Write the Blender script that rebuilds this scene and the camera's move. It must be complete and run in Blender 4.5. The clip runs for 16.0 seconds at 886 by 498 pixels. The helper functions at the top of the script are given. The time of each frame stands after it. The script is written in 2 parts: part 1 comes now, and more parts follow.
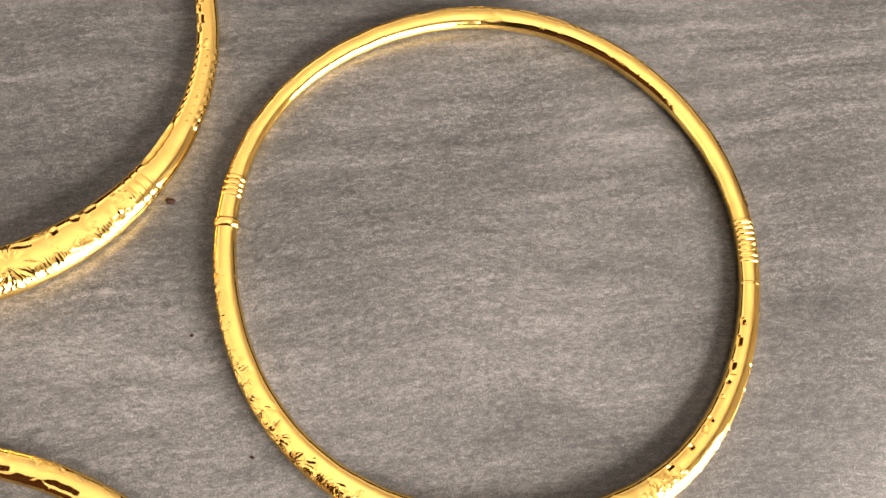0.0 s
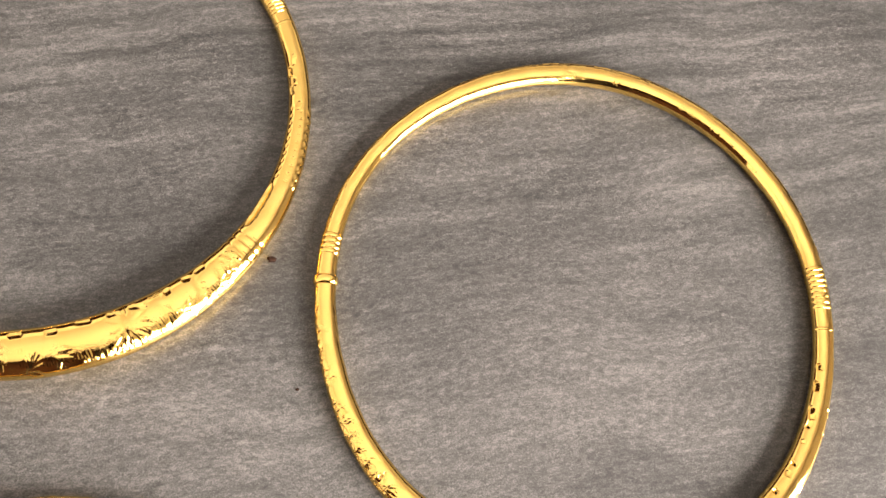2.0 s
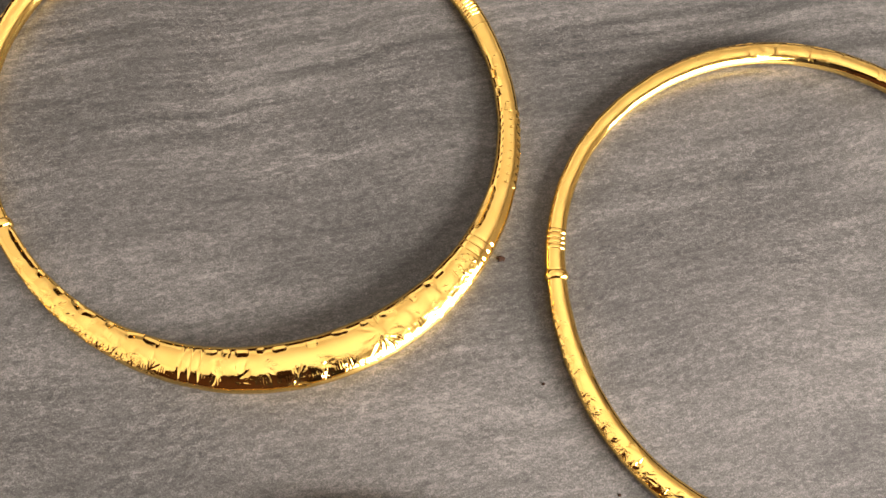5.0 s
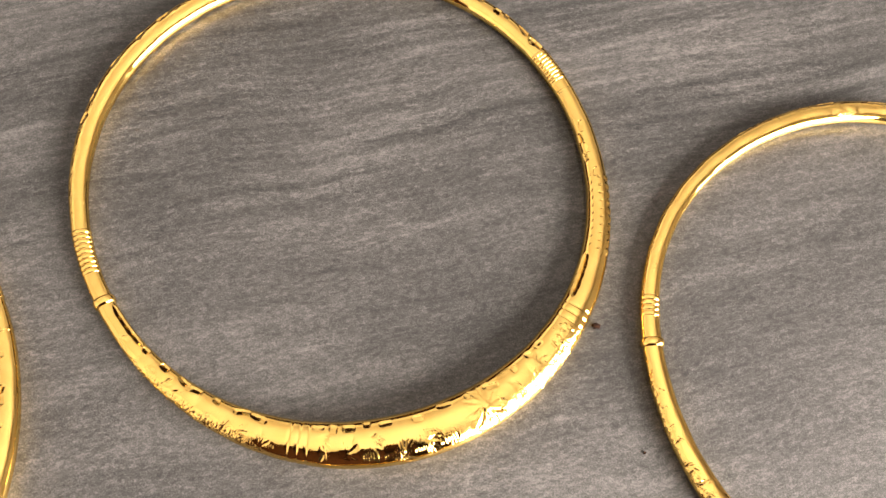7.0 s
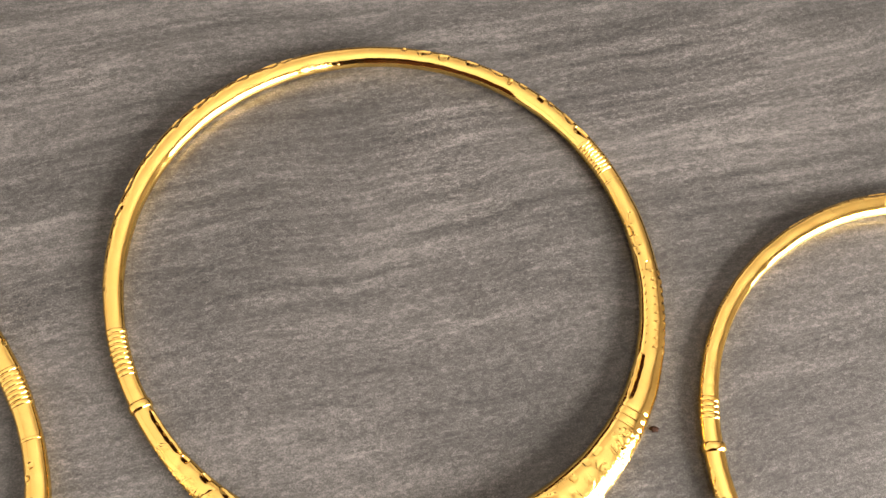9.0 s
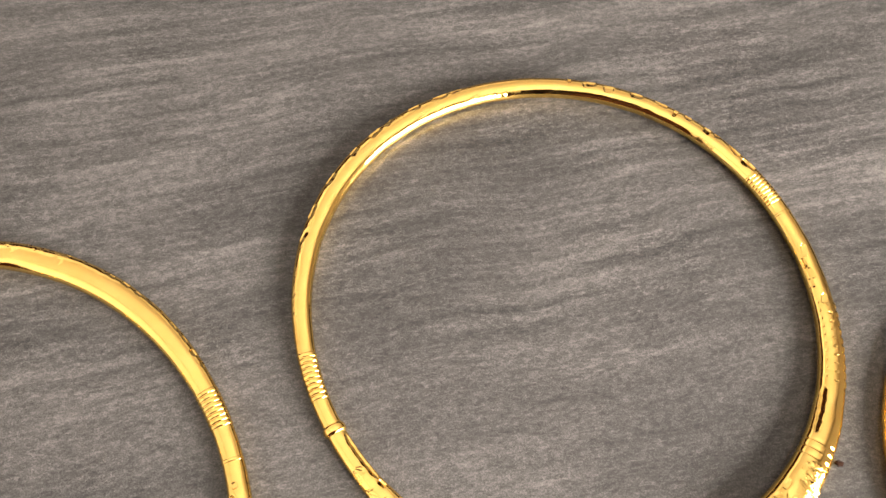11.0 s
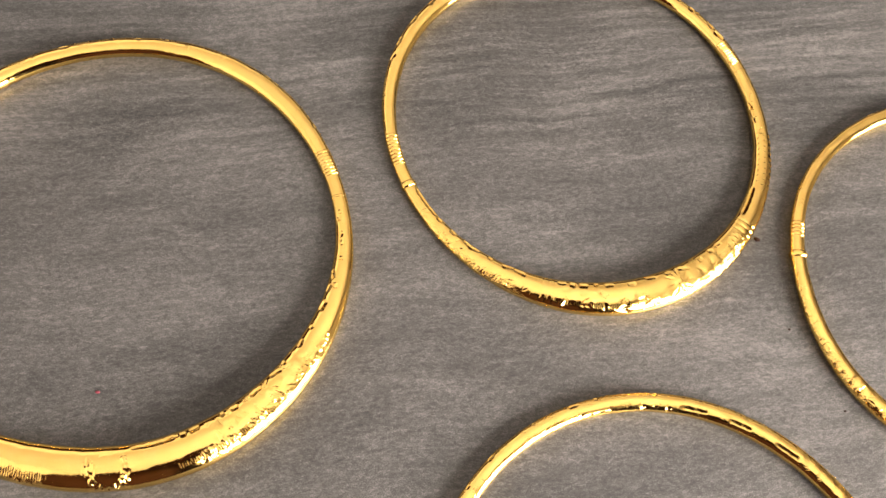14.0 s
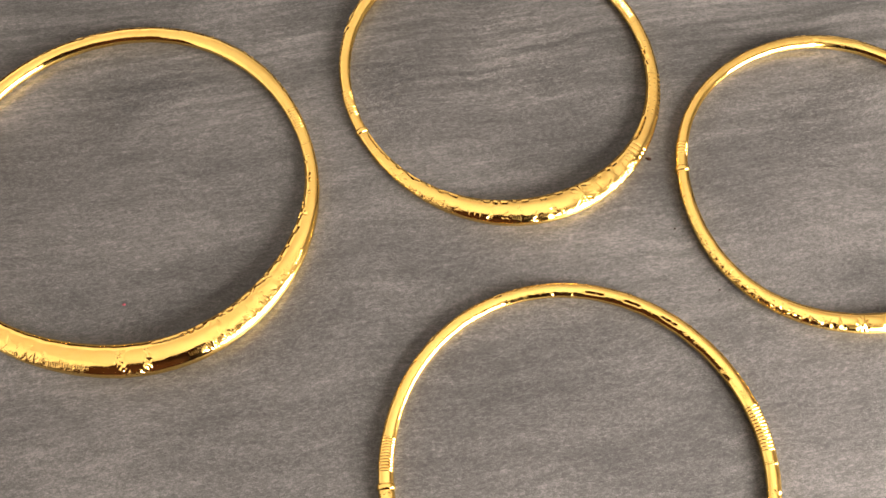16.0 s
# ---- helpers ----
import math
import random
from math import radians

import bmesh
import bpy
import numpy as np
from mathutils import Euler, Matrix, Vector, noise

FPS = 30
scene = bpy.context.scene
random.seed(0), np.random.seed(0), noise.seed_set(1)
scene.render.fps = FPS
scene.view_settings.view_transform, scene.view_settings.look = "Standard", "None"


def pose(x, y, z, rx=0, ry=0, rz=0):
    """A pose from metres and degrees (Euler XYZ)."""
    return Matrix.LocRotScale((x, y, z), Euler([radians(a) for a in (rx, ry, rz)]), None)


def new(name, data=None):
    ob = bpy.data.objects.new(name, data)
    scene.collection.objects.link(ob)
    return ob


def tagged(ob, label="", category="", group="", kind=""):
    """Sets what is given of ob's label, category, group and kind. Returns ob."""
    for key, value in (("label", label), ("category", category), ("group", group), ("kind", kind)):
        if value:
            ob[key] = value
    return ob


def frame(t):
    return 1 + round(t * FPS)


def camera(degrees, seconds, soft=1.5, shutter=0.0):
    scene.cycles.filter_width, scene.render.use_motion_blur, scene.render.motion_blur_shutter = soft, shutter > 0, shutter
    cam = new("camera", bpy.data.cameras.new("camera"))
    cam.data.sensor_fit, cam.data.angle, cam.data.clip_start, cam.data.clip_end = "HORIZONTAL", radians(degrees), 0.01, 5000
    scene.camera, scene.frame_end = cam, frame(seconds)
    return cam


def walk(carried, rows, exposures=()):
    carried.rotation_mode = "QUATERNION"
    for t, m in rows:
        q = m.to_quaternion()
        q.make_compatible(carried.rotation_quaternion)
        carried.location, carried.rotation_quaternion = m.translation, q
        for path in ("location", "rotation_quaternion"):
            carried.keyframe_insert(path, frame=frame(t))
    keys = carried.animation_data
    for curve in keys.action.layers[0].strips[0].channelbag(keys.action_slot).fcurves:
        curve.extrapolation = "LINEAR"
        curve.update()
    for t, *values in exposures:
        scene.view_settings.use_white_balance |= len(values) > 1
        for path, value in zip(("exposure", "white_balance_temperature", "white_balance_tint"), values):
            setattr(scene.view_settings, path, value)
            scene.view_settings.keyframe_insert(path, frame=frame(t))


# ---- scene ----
cam = camera(52.0, 16.0, soft=1.6)
# seconds, eye (m), yaw, pitch, roll (degrees)
PATH = [
    (0, 0.00000, 0.00000, 0.19150, -23.279, -66.220, 25.180),
    (0.5, -0.00053, -0.00265, 0.19477, -22.616, -65.975, 24.367),
    (1, -0.00454, -0.00143, 0.19722, -22.066, -65.739, 23.480),
    (1.5, -0.01298, 0.00068, 0.19953, -21.657, -65.764, 23.214),
    (2, -0.02055, 0.00597, 0.20037, -21.433, -65.814, 22.888),
    (2.5, -0.02773, 0.00853, 0.20001, -21.384, -65.734, 22.893),
    (3, -0.03032, 0.00715, 0.19982, -22.041, -66.236, 23.579),
    (3.5, -0.03552, 0.00563, 0.20004, -22.860, -66.608, 24.274),
    (4, -0.04443, 0.00588, 0.20272, -21.019, -66.988, 21.722),
    (4.5, -0.05350, 0.00774, 0.20201, -17.342, -67.449, 16.884),
    (5, -0.06296, 0.00895, 0.20043, -15.104, -67.923, 13.155),
    (5.2, -0.06684, 0.00947, 0.19959, -14.701, -67.902, 12.199),
    (7.3, -0.08388, 0.02510, 0.20865, -13.171, -66.756, 10.562),
    (7.5, -0.08326, 0.02680, 0.21158, -13.845, -66.259, 11.237),
    (8, -0.08431, 0.02703, 0.21515, -14.948, -65.207, 12.418),
    (8.5, -0.09028, 0.02778, 0.21630, -14.656, -64.290, 12.237),
    (9, -0.09816, 0.03597, 0.20093, -14.336, -63.833, 11.764),
    (9.2, -0.10115, 0.04252, 0.19377, -14.367, -63.631, 11.699),
    (11.3, -0.13482, 0.03561, 0.20227, -8.358, -62.922, 7.432),
    (11.5, -0.13483, 0.03298, 0.20135, -8.065, -63.128, 7.282),
    (12, -0.13986, 0.02209, 0.19619, -8.095, -63.399, 7.852),
    (12.5, -0.15318, -0.00129, 0.21163, -7.636, -63.857, 8.657),
    (13, -0.15119, -0.02073, 0.23410, -5.999, -64.211, 8.269),
    (13.5, -0.14595, -0.03671, 0.25312, -6.273, -65.105, 9.618),
    (14, -0.14732, -0.04304, 0.26195, -8.117, -65.859, 11.567),
    (14.5, -0.14692, -0.05575, 0.27646, -9.958, -65.617, 13.018),
    (15, -0.13954, -0.06536, 0.29111, -9.579, -66.376, 11.908),
    (15.5, -0.12778, -0.07808, 0.30763, -6.704, -66.904, 7.944),
    (16, -0.12092, -0.08999, 0.31895, -4.390, -67.091, 4.767),
]
walk(cam, [(t, pose(x, y, z, 90 + pitch, 0, yaw) @ pose(0, 0, 0, 0, 0, roll)) for t, x, y, z, yaw, pitch, roll in PATH],
     [(0.0, 0.14), (3.0, 0.12), (5.0, 0.02), (8.0, 0.06), (11.5, 0.16), (13.0, 0.10), (14.5, 0.04), (16.0, 0.0)])

# ---- light ----
world = bpy.data.worlds.new("world")
scene.world = world
world.use_nodes = True
sky = world.node_tree.nodes.new("ShaderNodeTexSky")
sky.sky_type, sky.sun_disc, sky.sun_elevation, sky.sun_rotation = "NISHITA", False, radians(35), radians(140)
world.node_tree.links.new(sky.outputs[0], world.node_tree.nodes["Background"].inputs[0])
world.node_tree.nodes["Background"].inputs[1].default_value = 0.1

ROOM_TURN = 48.0                       # the room stands turned to the table
ROOM = pose(-0.08, 0.08, 0, 0, 0, ROOM_TURN)
X0, X1, Y0, Y1 = -0.80, 2.7, -1.10, 1.9  # inner faces of the walls, in the room's own axes
FLOOR, CEIL, THICK = -0.75, 1.75, 0.15
WIN = (-0.30, 0.72, 0.20, 0.88)         # the window in the wall y = Y0: x from, x to, z from, z to

window_light = bpy.data.lights.new("window_light", "AREA")
window_light.shape, window_light.size, window_light.size_y = "RECTANGLE", WIN[1] - WIN[0], WIN[3] - WIN[2]
window_light.energy, window_light.color = 182.0, (1.0, 0.880, 0.790)
lamp = new("window_light", window_light)
lamp.matrix_world = ROOM @ pose((WIN[0] + WIN[1]) / 2, Y0 - THICK, (WIN[2] + WIN[3]) / 2, 90, 0, 0)


# ---- materials ----
def material(name, rough=0.5, metal=0.0, colour=(0.5, 0.5, 0.5)):
    m = bpy.data.materials.new(name)
    m.use_nodes = True
    b = m.node_tree.nodes["Principled BSDF"]
    b.inputs["Base Color"].default_value = (*colour, 1)
    b.inputs["Roughness"].default_value, b.inputs["Metallic"].default_value = rough, metal
    return m, m.node_tree.nodes, m.node_tree.links, b


def node(nodes, kind, **values):
    n = nodes.new(kind)
    for key, value in values.items():
        n.inputs[key.replace("_", " ")].default_value = value
    return n


def math_node(nodes, links, op, a, b):
    n = nodes.new("ShaderNodeMath")
    n.operation = op
    for slot, value in zip(n.inputs, (a, b)):
        if isinstance(value, (int, float)):
            slot.default_value = value
        else:
            links.new(value, slot)
    return n.outputs[0]


def ramp(nodes, links, source, *stops):
    n = nodes.new("ShaderNodeValToRGB")
    while len(n.color_ramp.elements) < len(stops):
        n.color_ramp.elements.new(0.5)
    for e, (at, colour) in zip(n.color_ramp.elements, stops):
        e.position, e.color = at, (*colour, 1)
    links.new(source, n.inputs[0])
    return n.outputs[0]


def noise_at(nodes, links, where, scale, detail=4.0, rough=0.55, distort=0.0):
    n = node(nodes, "ShaderNodeTexNoise", Scale=scale, Detail=detail, Roughness=rough, Distortion=distort)
    links.new(where, n.inputs["Vector"])
    return n.outputs[0]


def stone_material():
    """Grey stone-look laminate with slanting, wavy strokes and a fine grain."""
    m, nodes, links, b = material("grey_stone_laminate", 0.42)
    co = nodes.new("ShaderNodeTexCoord").outputs["Object"]
    wave = node(nodes, "ShaderNodeTexNoise", Scale=16.0, Detail=2.0)
    links.new(co, wave.inputs["Vector"])
    shift = nodes.new("ShaderNodeVectorMath")
    shift.operation = "MULTIPLY_ADD"
    links.new(wave.outputs["Color"], shift.inputs[0])
    shift.inputs[1].default_value = (0.010, 0.012, 0)
    links.new(co, shift.inputs[2])

    def stretched(along, across, turn):
        mp = nodes.new("ShaderNodeMapping")
        mp.vector_type = "TEXTURE"
        mp.inputs["Rotation"].default_value = (0, 0, radians(turn))
        mp.inputs["Scale"].default_value = (along, across, 1)
        links.new(shift.outputs[0], mp.inputs["Vector"])
        return mp.outputs[0]
    streak = noise_at(nodes, links, stretched(0.0065, 0.0015, 9), 1.0, 4.0, 0.62, 0.35)
    swath = noise_at(nodes, links, stretched(0.040, 0.0060, 10), 1.0, 4.0, 0.6, 0.2)
    strata = noise_at(nodes, links, stretched(0.075, 0.0028, 12), 1.0, 3.0, 0.6, 0.1)
    fleck = noise_at(nodes, links, stretched(0.0016, 0.0008, 10), 1.0, 3.0, 0.65, 0.6)
    patch = noise_at(nodes, links, stretched(0.09, 0.035, 10), 1.0, 3.0, 0.5)
    grain = noise_at(nodes, links, co, 2500.0, 2.0, 0.7)
    # the strata lie in the upper stretch of the sheet and fade towards its middle
    place = nodes.new("ShaderNodeSeparateXYZ")
    links.new(shift.outputs[0], place.inputs[0])
    upper = ramp(nodes, links, math_node(nodes, links, "ADD", math_node(nodes, links, "MULTIPLY", place.outputs[1], 5.0), math_node(nodes, links, "MULTIPLY", patch, 0.6)), (0.75, (0.15, 0.15, 0.15)), (1.25, (1, 1, 1)))
    strata = math_node(nodes, links, "ADD", 0.5, math_node(nodes, links, "MULTIPLY", math_node(nodes, links, "SUBTRACT", strata, 0.5), upper))
    tone = 0.5
    for part_, weight in ((streak, 0.27), (swath, 0.20), (strata, 0.44), (fleck, 0.64), (patch, 0.34), (grain, 0.70)):
        tone = math_node(nodes, links, "ADD", tone, math_node(nodes, links, "MULTIPLY", math_node(nodes, links, "SUBTRACT", part_, 0.5), weight))
    tint = ramp(nodes, links, tone, (0.30, (0.0095, 0.0100, 0.0099)), (0.44, (0.0285, 0.0286, 0.0279)), (0.57, (0.0585, 0.0573, 0.0560)), (0.75, (0.124, 0.120, 0.117)))
    vein = noise_at(nodes, links, stretched(0.030, 0.0060, 14), 1.0, 3.0, 0.6)
    line = ramp(nodes, links, vein, (0.395, (0, 0, 0)), (0.415, (0.6, 0.6, 0.6)), (0.44, (0, 0, 0)))
    line = math_node(nodes, links, "MULTIPLY", line, ramp(nodes, links, fleck, (0.40, (0.1, 0.1, 0.1)), (0.6, (1, 1, 1))))
    crack = nodes.new("ShaderNodeMix")
    crack.data_type = "RGBA"
    links.new(line, crack.inputs["Factor"])
    links.new(tint, crack.inputs["A"])
    crack.inputs["B"].default_value = (0.019, 0.0195, 0.018, 1)
    tint = crack.outputs["Result"]
    links.new(tint, b.inputs["Base Color"])
    links.new(math_node(nodes, links, "MULTIPLY_ADD", grain, 0.25), b.inputs["Roughness"])
    b.inputs["Roughness"].links[0].from_node.inputs[2].default_value = 0.33
    bump = node(nodes, "ShaderNodeBump", Strength=0.25, Distance=0.0002)
    links.new(tone, bump.inputs["Height"])
    links.new(bump.outputs[0], b.inputs["Normal"])
    return m


def gold_material():
    """Polished high-carat gold; the attribute "stipple" marks where it is punched matt."""
    m, nodes, links, b = material("polished_gold", 0.12, 1.0, (1.0, 0.67, 0.17))
    co = nodes.new("ShaderNodeTexCoord").outputs["Object"]
    at = nodes.new("ShaderNodeAttribute")
    at.attribute_name = "stipple"
    dots = node(nodes, "ShaderNodeTexVoronoi", Scale=3400.0)
    links.new(co, dots.inputs["Vector"])
    smear = noise_at(nodes, links, co, 260.0, 3.0)
    links.new(math_node(nodes, links, "ADD", math_node(nodes, links, "MULTIPLY", smear, 0.17), math_node(nodes, links, "MULTIPLY", at.outputs["Fac"], 0.12)), b.inputs["Roughness"])
    tint = ramp(nodes, links, smear, (0.3, (1.0, 0.660, 0.185)), (0.7, (1.0, 0.695, 0.215)))
    links.new(tint, b.inputs["Base Color"])
    soft = node(nodes, "ShaderNodeBump", Strength=0.10, Distance=0.0006)
    links.new(smear, soft.inputs["Height"])
    punched = node(nodes, "ShaderNodeBump", Distance=0.00014)
    links.new(math_node(nodes, links, "MULTIPLY", at.outputs["Fac"], 0.55), punched.inputs["Strength"])
    links.new(dots.outputs["Distance"], punched.inputs["Height"])
    links.new(soft.outputs[0], punched.inputs["Normal"])
    links.new(punched.outputs[0], b.inputs["Normal"])
    return m


def plain_material(name, colour, rough, scale, spread=0.1):
    m, nodes, links, b = material(name, rough)
    co = nodes.new("ShaderNodeTexCoord").outputs["Object"]
    n = noise_at(nodes, links, co, scale, 5.0)
    low, high = (tuple(min(1, c * k) for c in colour) for k in (1 - spread, 1 + spread))
    links.new(ramp(nodes, links, n, (0.3, low), (0.7, high)), b.inputs["Base Color"])
    bump = node(nodes, "ShaderNodeBump", Strength=0.1, Distance=0.002)
    links.new(n, bump.inputs["Height"])
    links.new(bump.outputs[0], b.inputs["Normal"])
    return m


STONE, GOLD = stone_material(), gold_material()
PALE = plain_material("pale_wall_paint", (0.69, 0.67, 0.635), 0.8, 30)
# near-black brown for the added boards that give the gold its dark reflections
BROWN = plain_material("dark_reflection_board", (0.017, 0.0065, 0.004), 0.95, 14, 0.35)
BROWN.node_tree.nodes["Principled BSDF"].inputs["Specular IOR Level"].default_value = 0.05
BOARDS = plain_material("brown_floor", (0.20, 0.14, 0.09), 0.5, 10, 0.3)
WOOD = plain_material("dark_table_frame", (0.06, 0.05, 0.045), 0.5, 25, 0.3)
CRUMB = plain_material("dark_crumb", (0.018, 0.009, 0.006), 0.95, 2500, 0.4)
CRUMB.node_tree.nodes["Principled BSDF"].inputs["Specular IOR Level"].default_value = 0.1
RED = plain_material("red_fleck", (0.16, 0.014, 0.03), 0.7, 2500, 0.3)


# ---- building helpers ----
def part(name, bm, mat, parent=None, label="", smooth=False):
    me = bpy.data.meshes.new(name)
    bmesh.ops.recalc_face_normals(bm, faces=bm.faces)
    bm.to_mesh(me)
    bm.free()
    me.materials.append(mat)
    if smooth:
        me.polygons.foreach_set("use_smooth", [True] * len(me.polygons))
    ob = new(name, me)
    ob.parent = parent
    return tagged(ob, label)


def box(bm, x0, x1, y0, y1, z0, z1, bevel=0.0):
    m = Matrix.LocRotScale(((x0 + x1) / 2, (y0 + y1) / 2, (z0 + z1) / 2), None, (x1 - x0, y1 - y0, z1 - z0))
    made = bmesh.ops.create_cube(bm, size=1, matrix=m)["verts"]
    if bevel:
        bmesh.ops.bevel(bm, geom=list({e for v in made for e in v.link_edges}), offset=bevel, segments=3, affect="EDGES", profile=0.5)
    return bm


# ---- the room ----
def room_piece(name, label, mat, boxes):
    bm = bmesh.new()
    for b in boxes:
        box(bm, *b)
    ob = part(name, bm, mat)
    ob.matrix_world = ROOM
    return tagged(ob, label, "room", kind="structure")


T = THICK
room_piece("floor", "plain brown floor under the table", BOARDS, [(X0 - T, X1 + T, Y0 - T, Y1 + T, FLOOR - 0.1, FLOOR)])
room_piece("ceiling", "plain pale painted ceiling", PALE, [(X0 - T, X1 + T, Y0 - T, Y1 + T, CEIL, CEIL + 0.1)])
room_piece("wall_north", "plain pale painted wall", PALE, [(X0 - T, X1 + T, Y1, Y1 + T, FLOOR, CEIL)])
room_piece("wall_east", "plain pale painted wall", PALE, [(X1, X1 + T, Y0, Y1, FLOOR, CEIL)])
room_piece("wall_west", "plain pale painted wall", PALE, [(X0 - T, X0, Y0, Y1, FLOOR, CEIL)])
# unseen boards, added as the dark side that the gold mirrors
room_piece("dark_board_west", "unseen dark board added on the west wall for the gold to reflect", BROWN, [(X0, X0 + 0.02, Y0 + 0.02, 0.12, FLOOR, CEIL)])
room_piece("dark_board_south", "unseen dark board added beside the window for the gold to reflect", BROWN, [(X0 + 0.02, WIN[0], Y0, Y0 + 0.02, FLOOR, CEIL)])
# low dark strips, also added: their reflection draws dark lines along the rings
room_piece("low_dark_strip_west", "unseen dark strip added low on the wall for the gold to reflect", BROWN, [(X0, X0 + 0.02, 0.12, Y1 - 0.02, FLOOR, 0.10)])
room_piece("low_dark_strip_north", "unseen dark strip added low on the wall for the gold to reflect", BROWN, [(X0, X1, Y1 - 0.02, Y1, FLOOR, 0.88)])
room_piece("low_dark_strip_east", "unseen dark strip added low on the wall for the gold to reflect", BROWN, [(X1 - 0.02, X1, Y0, Y1 - 0.02, FLOOR, 0.80)])
# added overhead to carry the dark reflection higher up the front bands
room_piece("dark_board_overhead", "unseen dark board added under the ceiling corner for the gold to reflect", BROWN, [(X0 + 0.02, -0.20, Y0 + 0.02, -0.16, CEIL - 0.02, CEIL)])
room_piece("wall_south", "pale wall with a wide open window", PALE, [
    (X0 - T, WIN[0], Y0 - T, Y0, FLOOR, CEIL), (WIN[1], X1 + T, Y0 - T, Y0, FLOOR, CEIL),
    (WIN[0], WIN[1], Y0 - T, Y0, FLOOR, WIN[2]), (WIN[0], WIN[1], Y0 - T, Y0, WIN[3], CEIL)])


# ---- the table ----
def build_table():
    x0, x1, y0, y1 = -0.65, 0.50, -0.36, 0.40
    t = tagged(new("table"), "table with a grey stone-look laminate top", "table")
    t.location = (0, 0, FLOOR)
    up = -FLOOR
    part("tabletop", box(bmesh.new(), x0, x1, y0, y1, up - 0.03, up, 0.003), STONE, t, "grey streaked stone-look tabletop")
    for x in (x0 + 0.05, x1 - 0.11):
        for y in (y0 + 0.05, y1 - 0.11):
            part("leg", box(bmesh.new(), x, x + 0.06, y, y + 0.06, 0, up - 0.03, 0.004), WOOD, t)
    for y in (y0 + 0.06, y1 - 0.08):
        part("apron", box(bmesh.new(), x0 + 0.11, x1 - 0.11, y, y + 0.02, up - 0.11, up - 0.03), WOOD, t)
    return t


build_table()


# ---- the gold neck rings ----
def wavy(coefficients, th):
    """A mean and its harmonics round the ring."""
    out = np.full_like(th, coefficients[0], dtype=float)
    for n in range(1, (len(coefficients) + 1) // 2):
        out += coefficients[2 * n - 1] * np.cos(n * th) + coefficients[2 * n] * np.sin(n * th)
    return out


class Ring:
    """The line and thickness of one neck ring lying on the table; th runs anticlockwise from east, ph from outward over the top."""

    def __init__(self, centre, radius, width, swell=(0, 30, 0)):
        self.centre, self.radius, self.width, self.swell = centre, radius, width, swell

    def bulge(self, th):
        """Where the band is beaten a little wider to the outside: at an angle, over a spread, by so much."""
        off = (np.degrees(th) - self.swell[0] + 180) % 360 - 180
        return self.swell[2] * np.exp(-(off / self.swell[1]) ** 2)

    def size(self, th):
        w = wavy(self.width, th) + self.bulge(th)
        return w, w * (0.74 - 0.10 * np.clip((w - 0.0055) / 0.004, 0, 1))

    def surface(self, th, ph, lift=0.0, proud=0.0):
        """Points for the angles th (n, 1) and ph (1, m): lift along the normal, proud over the thickness."""
        w, h = self.size(th)
        r = wavy(self.radius, th) + self.bulge(th) / 2
        c, s = np.cos(ph), np.sin(ph)
        e = 2 / 2.2
        a, b = w / 2 + proud, h / 2 + proud
        x, z = a * np.sign(c) * abs(c) ** e, b * np.sign(s) * abs(s) ** e
        nx, nz = np.sign(c) * abs(c) ** (2 - e) / a, np.sign(s) * abs(s) ** (2 - e) / b
        k = lift / np.sqrt(nx * nx + nz * nz)
        x, z = x + k * nx, z + k * nz
        # the wide front slopes a little outward, like a collar
        lean = radians(5) * np.clip((w - 0.0058) / 0.0035, 0, 1)
        x, z = x * np.cos(lean) + z * np.sin(lean), z * np.cos(lean) - x * np.sin(lean)
        foot = np.sqrt((w / 2 * np.sin(lean)) ** 2 + (h / 2 * np.cos(lean)) ** 2)
        rr = r + x
        return np.stack([rr * np.cos(th), rr * np.sin(th), foot + z + 0 * th], -1)


def tube(name, points, parent, attribute=None, label="", closed=False):
    """A mesh over a grid of points (n along, m round), capped at its ends."""
    n, m = points.shape[:2]
    i = np.arange(n if closed else n - 1)[:, None]
    j = np.arange(m)[None, :]
    a, b = i * m + j, i * m + (j + 1) % m
    c, d = ((i + 1) % n) * m + (j + 1) % m, ((i + 1) % n) * m + j
    faces = np.stack([d, c, b, a], -1).reshape(-1, 4).tolist()
    if not closed:
        faces += [list(range(m)), list(range(n * m - 1, (n - 1) * m - 1, -1))]
    me = bpy.data.meshes.new(name)
    me.from_pydata(points.reshape(-1, 3).tolist(), [], faces)
    me.polygons.foreach_set("use_smooth", [True] * len(me.polygons))
    at = me.attributes.new("stipple", "FLOAT", "POINT")
    at.data.foreach_set("value", (np.zeros(n * m) if attribute is None else attribute.ravel()).astype(np.float32))
    me.materials.append(GOLD)
    ob = new(name, me)
    ob.parent = parent
    return tagged(ob, label)


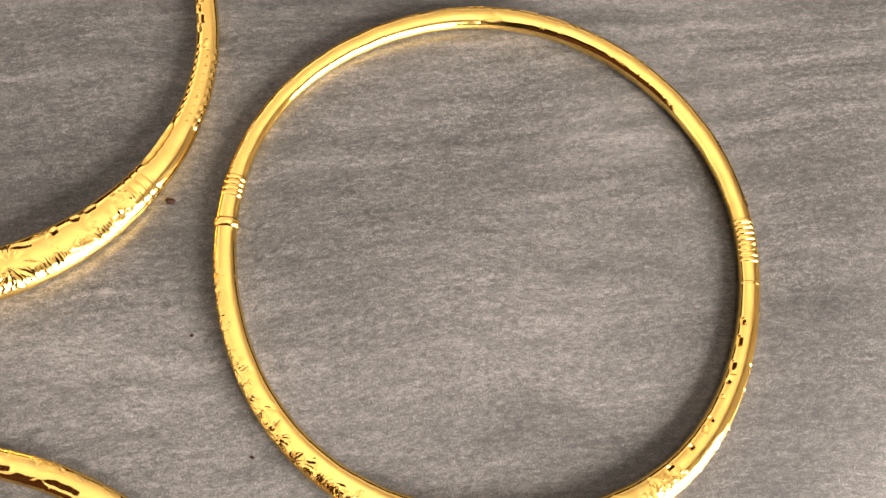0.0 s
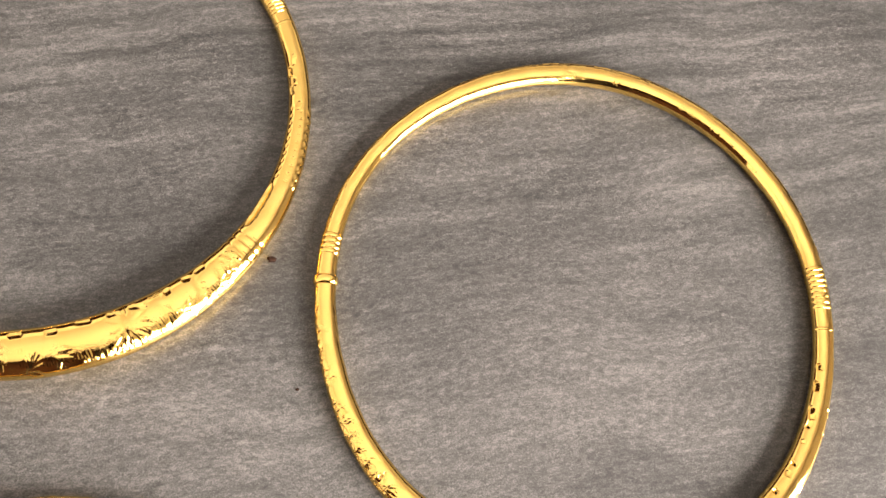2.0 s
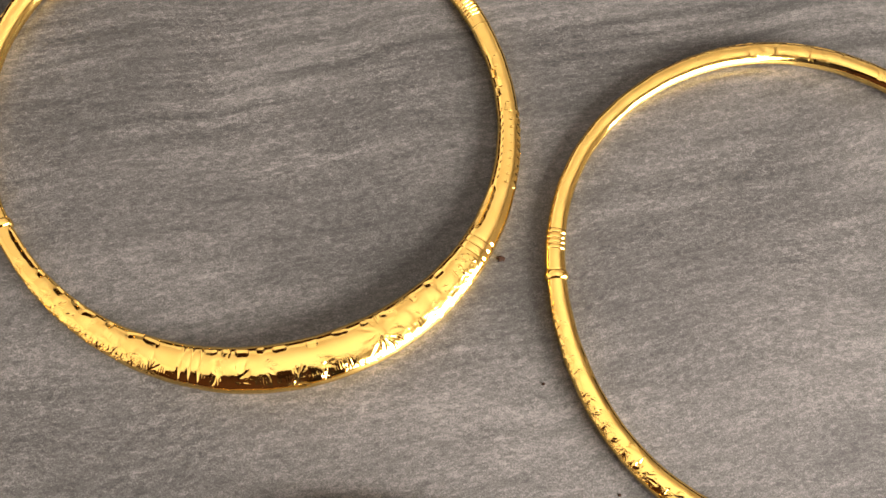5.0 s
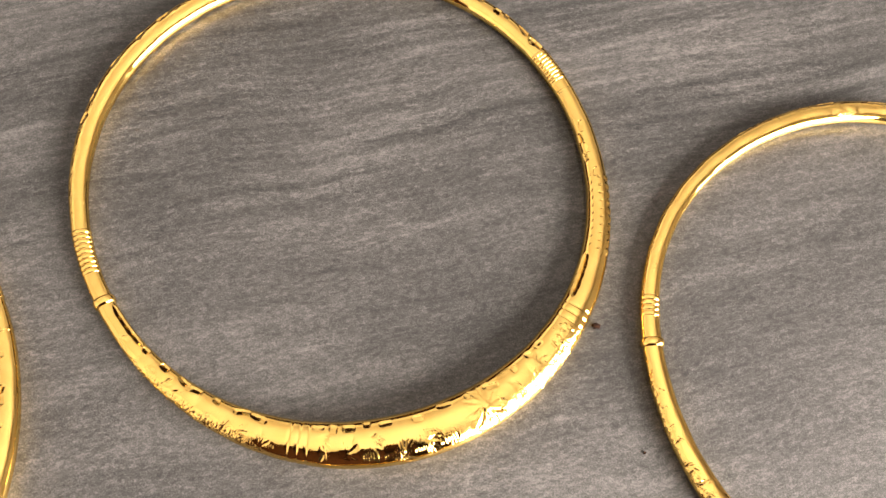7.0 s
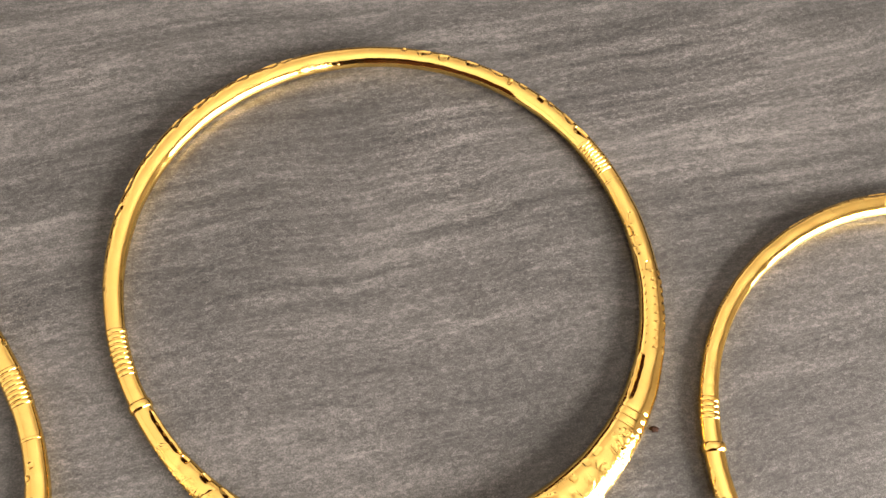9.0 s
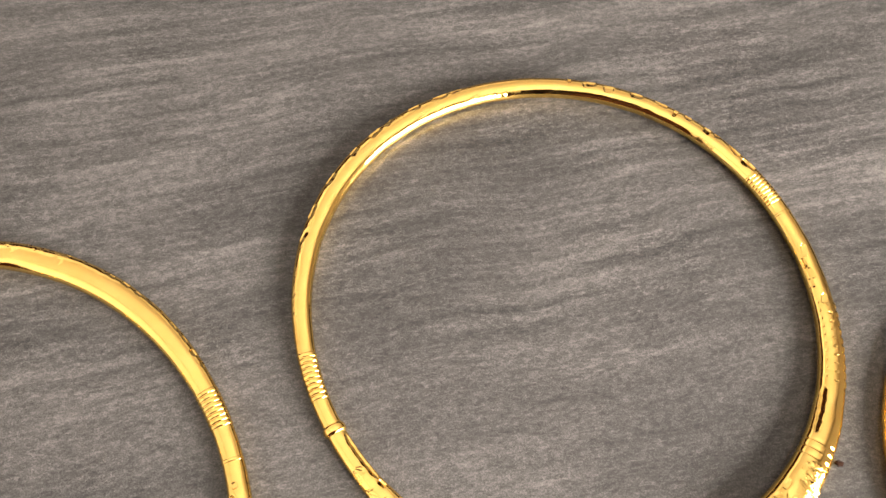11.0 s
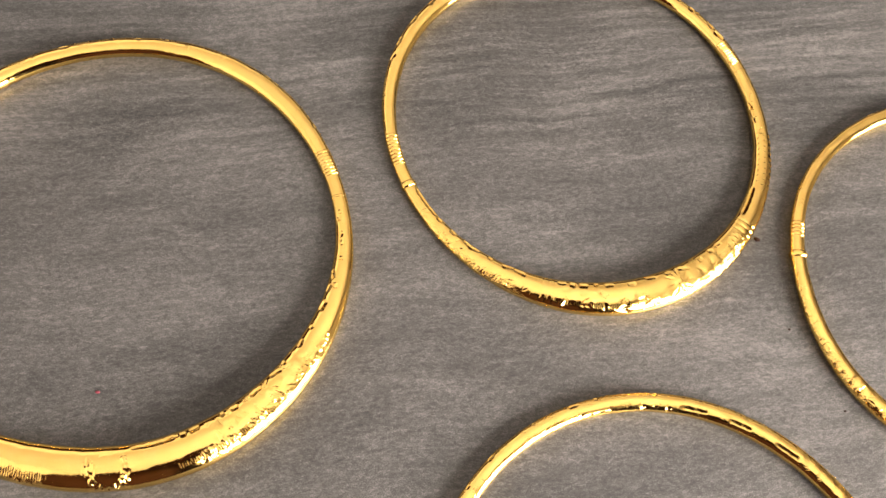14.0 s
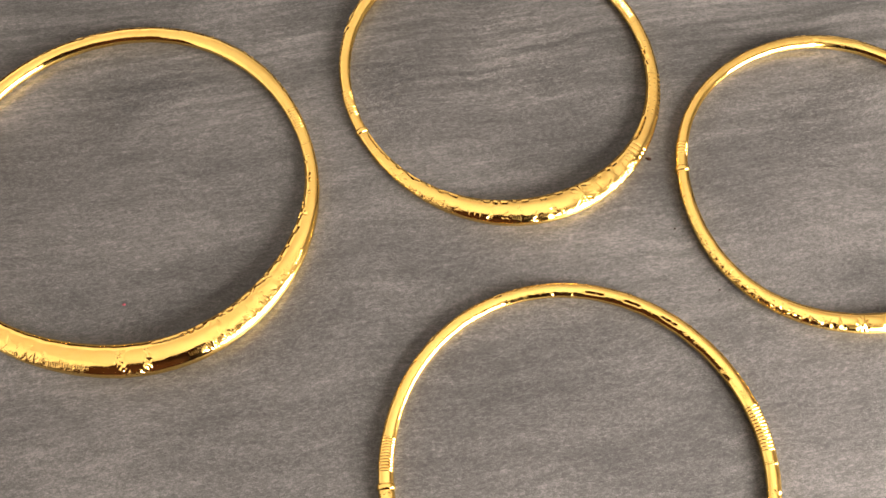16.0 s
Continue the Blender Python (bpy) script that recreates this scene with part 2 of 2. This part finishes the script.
class Carving:
    """Cuts and punched grounds on a ring's skin, laid out in millimetres: u along the ring, v over it from the top outward."""

    def __init__(self, ring, th, ph):
        self.ring = ring
        w, h = ring.size(th)
        step = 1000 * wavy(ring.radius, th) * (th[1] - th[0])
        self.th, self.u = th, np.cumsum(step)
        self.v = (math.pi / 2 - ph)[None, :] * (500 * (w + h) / 2)[:, None]
        self.lift, self.stipple = np.zeros(self.v.shape), np.zeros(self.v.shape)

    def uneven(self):
        """Hand-worked metal is never quite true."""
        for along, over, high in ((12.0, 9.0, 0.018), (5.0, 7.0, 0.005)):
            for k in range(3):
                a, b = 6.283 / (along * rng.uniform(0.7, 1.4)), rng.uniform(-1, 1) * 6.283 / over
                self.lift += high * np.sin(a * self.u[:, None] + b * self.v + rng.uniform(0, 6.3))

    def at(self, degrees):
        return float(np.interp(radians(degrees), self.th, self.u))

    def half(self, u0):
        return float(abs(self.v[np.searchsorted(self.u, u0).clip(0, len(self.u) - 1)]).max() / 2)

    def near(self, u0, reach):
        a, b = np.searchsorted(self.u, (u0 - reach, u0 + reach))
        return slice(a, b), (self.u[a:b] - u0)[:, None]

    def cut(self, u0, v0, turn, length, width, depth, bend=0.0, flip=1, over=False):
        """A slanting bright-cut leaf stroke."""
        rows, du = self.near(u0, length)
        dv = self.v[rows] - v0
        c, s = math.cos(turn), math.sin(turn)
        x, y = c * du + s * dv, c * dv - s * du
        y = (y - bend * x * x) * flip
        if over:
            y = y + 0.08 * width * np.sin(2.2 * x + 3.0 * u0)
        span = width * np.clip(1 - (2 * x / length) ** (8 if over else 2), 0, 1) + 1e-6
        q = y / span
        knee = -0.8 if over else -0.55
        deep = np.where(q > knee, (1 - q) / (1 - knee), (q + 1) / (1 + knee)).clip(0, 1)
        inside = (abs(q) < 1) & (abs(x) < length / 2)
        drop = depth * deep * (span / width)
        if over:
            # the graver planes the round skin flat
            w, h = self.ring.size(self.th[rows][:, None])
            drop = drop + (span ** 2 - y ** 2).clip(0) / (500 * (w + h))
        self.lift[rows] = np.where(inside, np.minimum(0 * q if over else self.lift[rows], -drop), self.lift[rows])
        if over:
            self.stipple[rows] = np.where(inside, 0, self.stipple[rows])

    def bead(self, u0, v0, radius, high):
        rows, du = self.near(u0, radius)
        q = (du ** 2 + (self.v[rows] - v0) ** 2) / radius ** 2
        self.lift[rows] += high * np.clip(1 - q, 0, 1) ** 1.2

    def ground(self, u0, v0, length, width, strength=1.0):
        rows, du = self.near(u0, length)
        q = (du / length) ** 2 + ((self.v[rows] - v0) / width) ** 2
        self.stipple[rows] = np.maximum(self.stipple[rows], strength * np.clip(1.6 * (1 - q), 0, 1))

    def granules(self, first, last, v0, v1, rng, count, radius=0.42, high=0.065):
        """A frosted strip of little punched grains between two angles and two heights."""
        a, b = self.at(first), self.at(last)
        for _ in range(count):
            q = rng.random()
            edge = min(1.0, 4 * min(q, 1 - q) + 0.25)
            mid, half = (v0 + v1) / 2, (v1 - v0) / 2 * edge
            u, v, r = a + q * (b - a), mid + rng.uniform(-half, half), radius * rng.uniform(0.7, 1.2)
            self.bead(u, v, r, high * rng.uniform(0.6, 1.3))
            self.ground(u, v, 1.6 * r, 1.6 * r, 0.5)

    def groove(self, degrees, width=0.35, depth=0.14):
        rows, du = self.near(self.at(degrees), width)
        self.lift[rows] -= depth * np.clip(1 - (du / width) ** 2, 0, 1)

    def flower(self, degrees, v0, size, petals=9, cup=True):
        u0 = self.at(degrees)
        for k in range(petals):
            a = 2 * math.pi * k / petals + 0.2
            self.petal(u0 + 0.2 * size * math.cos(a), v0 + 0.2 * size * math.sin(a), a, 0.85 * size, 0.27 * size, 0.26)
        if cup:
            self.bead(u0, v0, 0.22 * size, 0.22)

    def petal(self, u0, v0, turn, length, width, depth):
        """A leaf rooted at (u0, v0): a bright-cut face between two thin curved outlines."""
        c, s = math.cos(turn), math.sin(turn)
        um, vm = u0 + 0.5 * length * c, v0 + 0.5 * length * s
        self.cut(um, vm, turn, length, 0.42 * width, depth, 0.05, 1 if s > 0 else -1)
        for side in (1, -1):
            off, bow = 0.62 * width * side, -2.4 * width * side / length ** 2
            self.cut(um - off * s, vm + off * c, turn, length * 0.95, 0.20, min(0.14, 0.7 * depth), bow, side)

    def sprays(self, first, last, rng, gap=4.5, size=1.0, side=0.0, ground=0.7, deep=1.0):
        """Leaf sprays one after another along a winding stem, between two angles."""
        u, end = self.at(first), self.at(last)
        flip = 1
        while u < end:
            h = self.half(u) * 0.75
            v0 = side * h + rng.uniform(-0.2, 0.2) * h - flip * 0.3 * h
            self.cut(u + 1.6 * size, v0 + 0.2 * flip, 0.25 * flip, 5.0 * size, 0.2, 0.14 * deep, -0.03 * flip)
            for k in range(rng.randint(5, 7)):
                turn, wide = flip * (-0.5 + 0.42 * k) + rng.uniform(-0.2, 0.2), size * rng.uniform(0.7, 1.2)
                self.petal(u + 0.3 * k, v0 + flip * 0.25 * k, turn, size * rng.uniform(1.8, 3.6), wide, 0.23 * wide * deep * rng.uniform(0.6, 1.25))
            if rng.random() < ground:
                self.ground(u + rng.uniform(0, 2.5), v0 + rng.uniform(-0.6, 0.6) * h, rng.uniform(1.5, 3.5), rng.uniform(0.9, 1.6), rng.uniform(0.5, 1.0))
            u += gap * rng.uniform(0.8, 1.2)
            flip = -flip

    def flecks(self, first, last, rng, gap=5.0, spread=0.6, side=0.0, flip=1, size=1.0, steep=0.4):
        """Single short cuts along the ring."""
        u, end = self.at(first), self.at(last)
        while u < end:
            h, wide = self.half(u), size * rng.uniform(0.75, 1.10)
            self.cut(u, (side + rng.uniform(-spread, spread)) * h, rng.uniform(-0.35, 0.35), size * rng.uniform(1.2, 5.0), wide, steep * wide * rng.uniform(0.75, 1.25), 0, flip, True)
            u += gap * rng.uniform(0.5, 1.5)

    def comb(self, first, last, side, rng, gap=0.55, length=1.7):
        """Fine close strokes across the ring, like the teeth of a comb."""
        u, end = self.at(first), self.at(last)
        while u < end:
            long = length * (0.6 + 0.5 * abs(math.sin(u * 0.45))) * rng.uniform(0.7, 1.2)
            self.cut(u, side * self.half(u) - 0.35 * long + 0.5, 1.45 + rng.uniform(-0.12, 0.12), long, 0.24, 0.10, 0, 1)
            u += gap * rng.uniform(0.8, 1.3)

    def streak(self, first, last, side, wide=0.5, flip=1, steep=0.4):
        """One long bright cut along the ring."""
        a, b = self.at(first), self.at(last)
        self.cut((a + b) / 2, side * self.half((a + b) / 2), 0, b - a, wide, steep * wide, 0, flip, True)


ROUND = 68


def band(name, ring, first, last, parent, decorate, label=""):
    th = np.radians(np.arange(first, last, 0.13))
    # finer steps over the top, where the work is
    ph = np.concatenate([np.linspace(-0.35, math.pi + 0.35, ROUND, endpoint=False), np.linspace(math.pi + 0.35, 2 * math.pi - 0.35, 20, endpoint=False)])
    carving = Carving(ring, th, np.where(ph > 1.5 * math.pi, ph - 2 * math.pi, ph))
    carving.uneven()
    decorate(carving)
    points = ring.surface(th[:, None], ph[None, :], carving.lift / 1000)
    return tube(name, points, parent, carving.stipple, label)


def hoop(name, ring, degrees, wide, proud, parent, label="", groove=False):
    """A ridge round the band: wide along the ring, proud over its skin (m)."""
    k = np.linspace(0, math.pi, 9)
    r = float(wavy(ring.radius, np.array([radians(degrees)]))[0])
    th = radians(degrees) - np.cos(k) * wide / 2 / r
    high = proud * np.sin(k) ** 0.7 - 0.0002
    points = ring.surface(th[:, None], np.linspace(0, 2 * math.pi, 40, endpoint=False)[None, :], 0, high[:, None])
    points[..., 2] = np.maximum(points[..., 2], 0.00005)
    return tube(name, points, parent, None, label)


def coil(ring, first, last, count, parent):
    step = (last - first) / count
    r = float(wavy(ring.radius, np.array([radians(first)]))[0])
    for k in range(count):
        hoop("coil_ridge", ring, first + (k + 0.5) * step, radians(step) * r * 0.98, 0.00034, parent)


def neck_ring(ring, label, clasp, hinge, back, front, coils, collar=True):
    """clasp, hinge: degrees at which the two halves meet, clasp beyond hinge; back and front: how each half is cut."""
    t = tagged(new("neck_ring"), label, "necklace", "gold neck rings on the table")
    t.location = (*ring.centre, 0)
    band("back_band", ring, hinge, clasp, t, back, "slim polished gold back half with engraved leaves")
    band("front_band", ring, clasp, hinge + 360, t, front, "thicker engraved gold front half")
    for first, last, count in coils:
        coil(ring, first, last, count, t)
    if collar:
        hoop("clasp_collar", ring, clasp, 0.0024, 0.0007, t, "raised plain gold clasp collar")
    hoop("hinge_seam", ring, hinge, 0.0010, 0.0003, t)
    return t


rng = random.Random(4)
def cut_a_back(c):
    c.sprays(66, 96, rng, 4.6, 0.75, 0.15, 0.4, 0.5)
    c.sprays(98, 114, rng, 3.0, 0.45, 0.75, 0.8, 0.5)
    c.sprays(34, 60, rng, 7.0, 0.6, 0.5, 0.2, 0.25)
    c.sprays(142, 165, rng, 5.0, 0.6, 0.7, 0.6, 0.4)
    c.streak(92.5, 97.5, 0.50, 0.85, -1, 0.28)
    c.streak(111, 120, 0.55, 0.4, -1, 0.3)
    c.streak(80, 85, 0.36, 0.45, -1, 0.32)
    c.streak(73, 79, 0.28, 0.4, -1, 0.32)
    c.bead(c.at(71.5), 0.3, 1.0, 0.16)
    c.flecks(14, 34, rng, 8.0, 0.1, 0.5, -1, 0.5, 0.3)
    c.sprays(36, 68, rng, 5.0, 0.5, -0.25, 0.5, 0.35)


def cut_a_front(c):
    c.granules(182, 204, 1.6, 3.2, rng, 70, 0.35, 0.07)
    c.sprays(184, 206, rng, 4.0, 0.7, 0.8, 0.4)
    c.granules(204, 226, 1.0, 3.4, rng, 190)
    c.sprays(206, 262, rng, 3.4, 0.95, 0.55, 0.5)
    c.granules(230, 246, 1.0, 3.2, rng, 110)
    c.flower(268, 0.6, 3.2)
    c.sprays(274, 304, rng, 3.8, 1.0, 0.2)
    c.granules(296, 308, -1.4, 1.6, rng, 110, 0.35, 0.09)
    c.flecks(300, 350, rng, 5.0, 0.06, -0.38, 1, 0.8, 0.6)
    c.flecks(300, 350, rng, 9.0, 0.1, 0.6, -1, 0.6, 0.3)


def cut_b_back(c):
    c.sprays(96, 108, rng, 4.0, 0.6, -0.6, 0.5, 0.5)
    c.sprays(112, 186, rng, 5.0, 0.7, 0.3, 0.5, 0.3)
    c.flecks(38, 86, rng, 5.5, 0.18, 0.26, -1, 1.0, 0.32)
    c.flecks(112, 172, rng, 8.0, 0.08, 0.46, -1, 0.95, 0.28)


def cut_b_front(c):
    c.sprays(216, 254, rng, 4.4, 1.0, 0.6, 0.8)
    c.comb(222, 255, 0.42, rng)
    c.comb(236, 256, -0.05, rng, 0.6, 1.3)
    c.granules(222, 250, 1.6, 4.0, rng, 160, 0.4, 0.08)
    for a in (257.5, 259.3, 261.1):
        c.groove(a, 0.45, 0.10)
    c.sprays(263, 286, rng, 5.0, 1.2, 0.35, 0.7)
    c.comb(262, 290, 0.40, rng, 0.55, 2.2)
    c.comb(268, 282, 0.0, rng, 0.6, 1.4)
    for a in (286, 291, 296, 301, 306, 311, 316):
        c.ground(c.at(a), 0.6, 5.0, 2.2, 0.55)
    c.flower(297, 0.2, 5.0, 11)
    c.sprays(303, 319, rng, 4.6, 1.1, 0.2, 0.7)
    c.comb(302, 320, 0.35, rng, 0.6, 2.0)
    c.granules(288, 318, 3.0, 5.0, rng, 300, 0.36, 0.06)
    c.granules(318, 322, -1.5, 2.6, rng, 80, 0.35, 0.09)
    for a in (323.0, 324.8, 326.6):
        c.groove(a, 0.45, 0.12)
    for k in range(10):
        c.bead(c.at(341.5 + 2.0 * k), 2.7, 1.1, 0.22)
        c.cut(c.at(341.5 + 2.0 * k), 0.3, 1.4, 1.1, 0.32, 0.2)
        c.cut(c.at(342.3 + 2.0 * k), -1.6, 0.2, 1.5, 0.3, 0.2)
    c.flecks(222, 256, rng, 5.0, 0.05, -0.40, 1, 0.95, 0.42)
    c.streak(209, 221, -0.40, 0.75, 1, 0.44)
    c.streak(328, 340, -0.40, 0.9, 1, 0.66)
    c.flecks(263, 321, rng, 6.0, 0.08, -0.40, 1, 0.95, 0.33)
    c.flecks(361, 376, rng, 4.0, 0.3, -0.3, 1, 0.75, 0.6)


def cut_c_back(c):
    c.flecks(36, 84, rng, 3.4, 0.1, 0.6, -1, 0.6, 0.3)
    c.sprays(70, 86, rng, 5.0, 0.7, 0.4, 0.5, 0.4)
    c.sprays(98, 150, rng, 5.0, 0.75, 0.3, 0.5, 0.4)
    c.flecks(84, 118, rng, 6.0, 0.1, 0.40, -1, 0.85, 0.28)


def cut_c_front(c):
    c.sprays(176, 250, rng, 4.6, 1.0, 0.5)
    c.comb(200, 250, 0.45, rng, 0.6, 1.8)
    c.granules(254, 267, 2.0, 5.0, rng, 260)
    c.sprays(248, 256, rng, 3.0, 1.0, 0.4, 0.5)
    u = c.at(280.8)
    for k in range(15):
        a = 2 * math.pi * (k + 0.3) / 15
        if math.sin(a) < -0.45:
            continue
        c.petal(u + 4.0 * math.cos(a), 0.4 + 3.7 * math.sin(a), a + 0.45, 2.6, 0.9, 0.25)
    for k in range(230):
        a, far = rng.uniform(-0.5, math.pi + 0.5), rng.uniform(3.9, 6.2)
        c.bead(u + far * math.cos(a), 0.4 + 0.95 * far * math.sin(a), rng.uniform(0.3, 0.5), rng.uniform(0.07, 0.16))
    rows, du = c.near(u, 3.8)
    q = np.sqrt(du ** 2 + (c.v[rows] - 0.4) ** 2) / 3.6
    c.lift[rows] = np.where(q < 1, np.clip((1 - q) * 7, 0, 1) * 0.08, c.lift[rows])
    c.granules(299, 313, 2.0, 5.2, rng, 300)
    c.granules(312, 324, 0.6, 4.0, rng, 220)
    c.sprays(304, 330, rng, 3.4, 1.1, -0.2, 0.6)
    c.granules(326, 340, 0.5, 2.6, rng, 110, 0.35, 0.08)
    c.flecks(296, 352, rng, 6.0, 0.05, -0.46, 1, 0.95, 0.42)
    c.streak(286, 298, -0.46, 0.75, 1, 0.42)
    c.comb(252, 268, 0.40, rng, 0.6, 2.4)
    c.comb(296, 330, 0.38, rng, 0.6, 2.2)
    c.flecks(352, 375, rng, 4.5, 0.25, -0.3, 1, 0.75, 0.6)


def cut_d_back(c):
    c.sprays(24, 160, rng, 4.6, 1.1, 0.15, 0.4, 0.4)
    c.sprays(26, 158, rng, 6.0, 0.8, 0.7, 0.3, 0.3)
    for first, last in ((52, 60), (66, 73), (78, 86)):
        c.streak(first, last, -0.18, 0.7, 1, 0.3)
    c.flecks(92, 150, rng, 11.0, 0.1, 0.45, -1, 0.75, 0.28)


def cut_d_front(c):
    c.sprays(186, 250, rng, 4.0, 0.9, 0.2)
    c.sprays(250, 290, rng, 3.4, 1.1, 0.2)
    c.sprays(290, 356, rng, 4.0, 0.9, 0.2)


RING_A = Ring((0.04656, 0.07822), (0.06262, -0.00030, -0.00025, -0.00062, 0.00070, -0.00018, -0.00003, -0.00031, -0.00003, 0.00011, 0.00031), (0.00588, 0.00028, -0.00083, -0.00099, 0.00009, -0.00017, 0.00003, 0.00011, 0.00006), (40, 30, 0.0004))
RING_B = Ring((-0.08650, 0.12308), (0.06434, -0.00071, 0.00061, -0.00065, -0.00070, -0.00022, 0.00026, -0.00002, -0.00012, -0.00004, -0.00005), (0.00649, 0.00091, -0.00180, -0.00148, -0.00106, -0.00042, 0.00053, 0.00012, 0.00005), (150, 28, 0.0005))
RING_C = Ring((-0.23210, 0.06625), (0.07055, -0.00024, 0.00112, 0.00032, -0.00002, -0.00014, -0.00068, -0.00023, 0.00016, 0.00035, 0.00007), (0.00782, 0.00045, -0.00272, -0.00171, -0.00120, -0.00034, -0.00018, -0.00012, -0.00027), (48, 24, 0.0011))
RING_D = Ring((-0.06362, -0.03943), (0.06698, -0.00004, -0.00010, 0.00005, -0.00026, 0.00042, 0.00004), (0.00566, -0.00007, -0.00012, -0.00028, 0.00047))
neck_ring(RING_A, "slim gold neck ring with engraved front and coiled joints", 178.9, -5.3, cut_a_back, cut_a_front, [(-0.3, 10.4, 8), (168.0, 173.0, 4)])
neck_ring(RING_B, "gold neck ring widening to a flower-engraved front", 207.2, 24.0, cut_b_back, cut_b_front, [(27.0, 35.9, 9), (189.8, 200.4, 9)])
neck_ring(RING_C, "wide gold neck ring with a round plain medallion in front", 172.0, 17.6, cut_c_back, cut_c_front, [(23.9, 31.5, 8), (157.0, 165.0, 8)])
neck_ring(RING_D, "slim gold neck ring engraved all over with leaf scrolls", 184.5, 2.8, cut_d_back, cut_d_front, [(6.6, 21.1, 14), (169.8, 180.2, 12)])


# ---- crumbs on the table ----
def crumb(name, x, y, size, mat, label):
    bm = bmesh.new()
    bmesh.ops.create_icosphere(bm, subdivisions=2, radius=size / 2)
    for v in bm.verts:
        v.co *= 1 + 0.5 * noise.noise(v.co * 2600 + Vector((x * 90, y * 90, 0)))
        v.co.z *= 0.6
        v.co.x *= 1.35
    low = min(v.co.z for v in bm.verts)
    for v in bm.verts:
        v.co.z -= low
    ob = part(name, bm, mat, smooth=True)
    ob.location = (x, y, 0)
    return tagged(ob, label, "crumb")


crumb("crumb", -0.0281, 0.0845, 0.0015, CRUMB, "tiny dark brown crumb on the grey tabletop")
crumb("crumb", -0.0206, 0.0541, 0.0007, CRUMB, "very small dark crumb on the grey tabletop")
crumb("crumb", -0.0060, 0.0290, 0.0006, CRUMB, "very small dark crumb on the grey tabletop")
crumb("red_fleck", -0.2278, 0.0206, 0.0009, RED, "tiny red fleck on the grey tabletop")
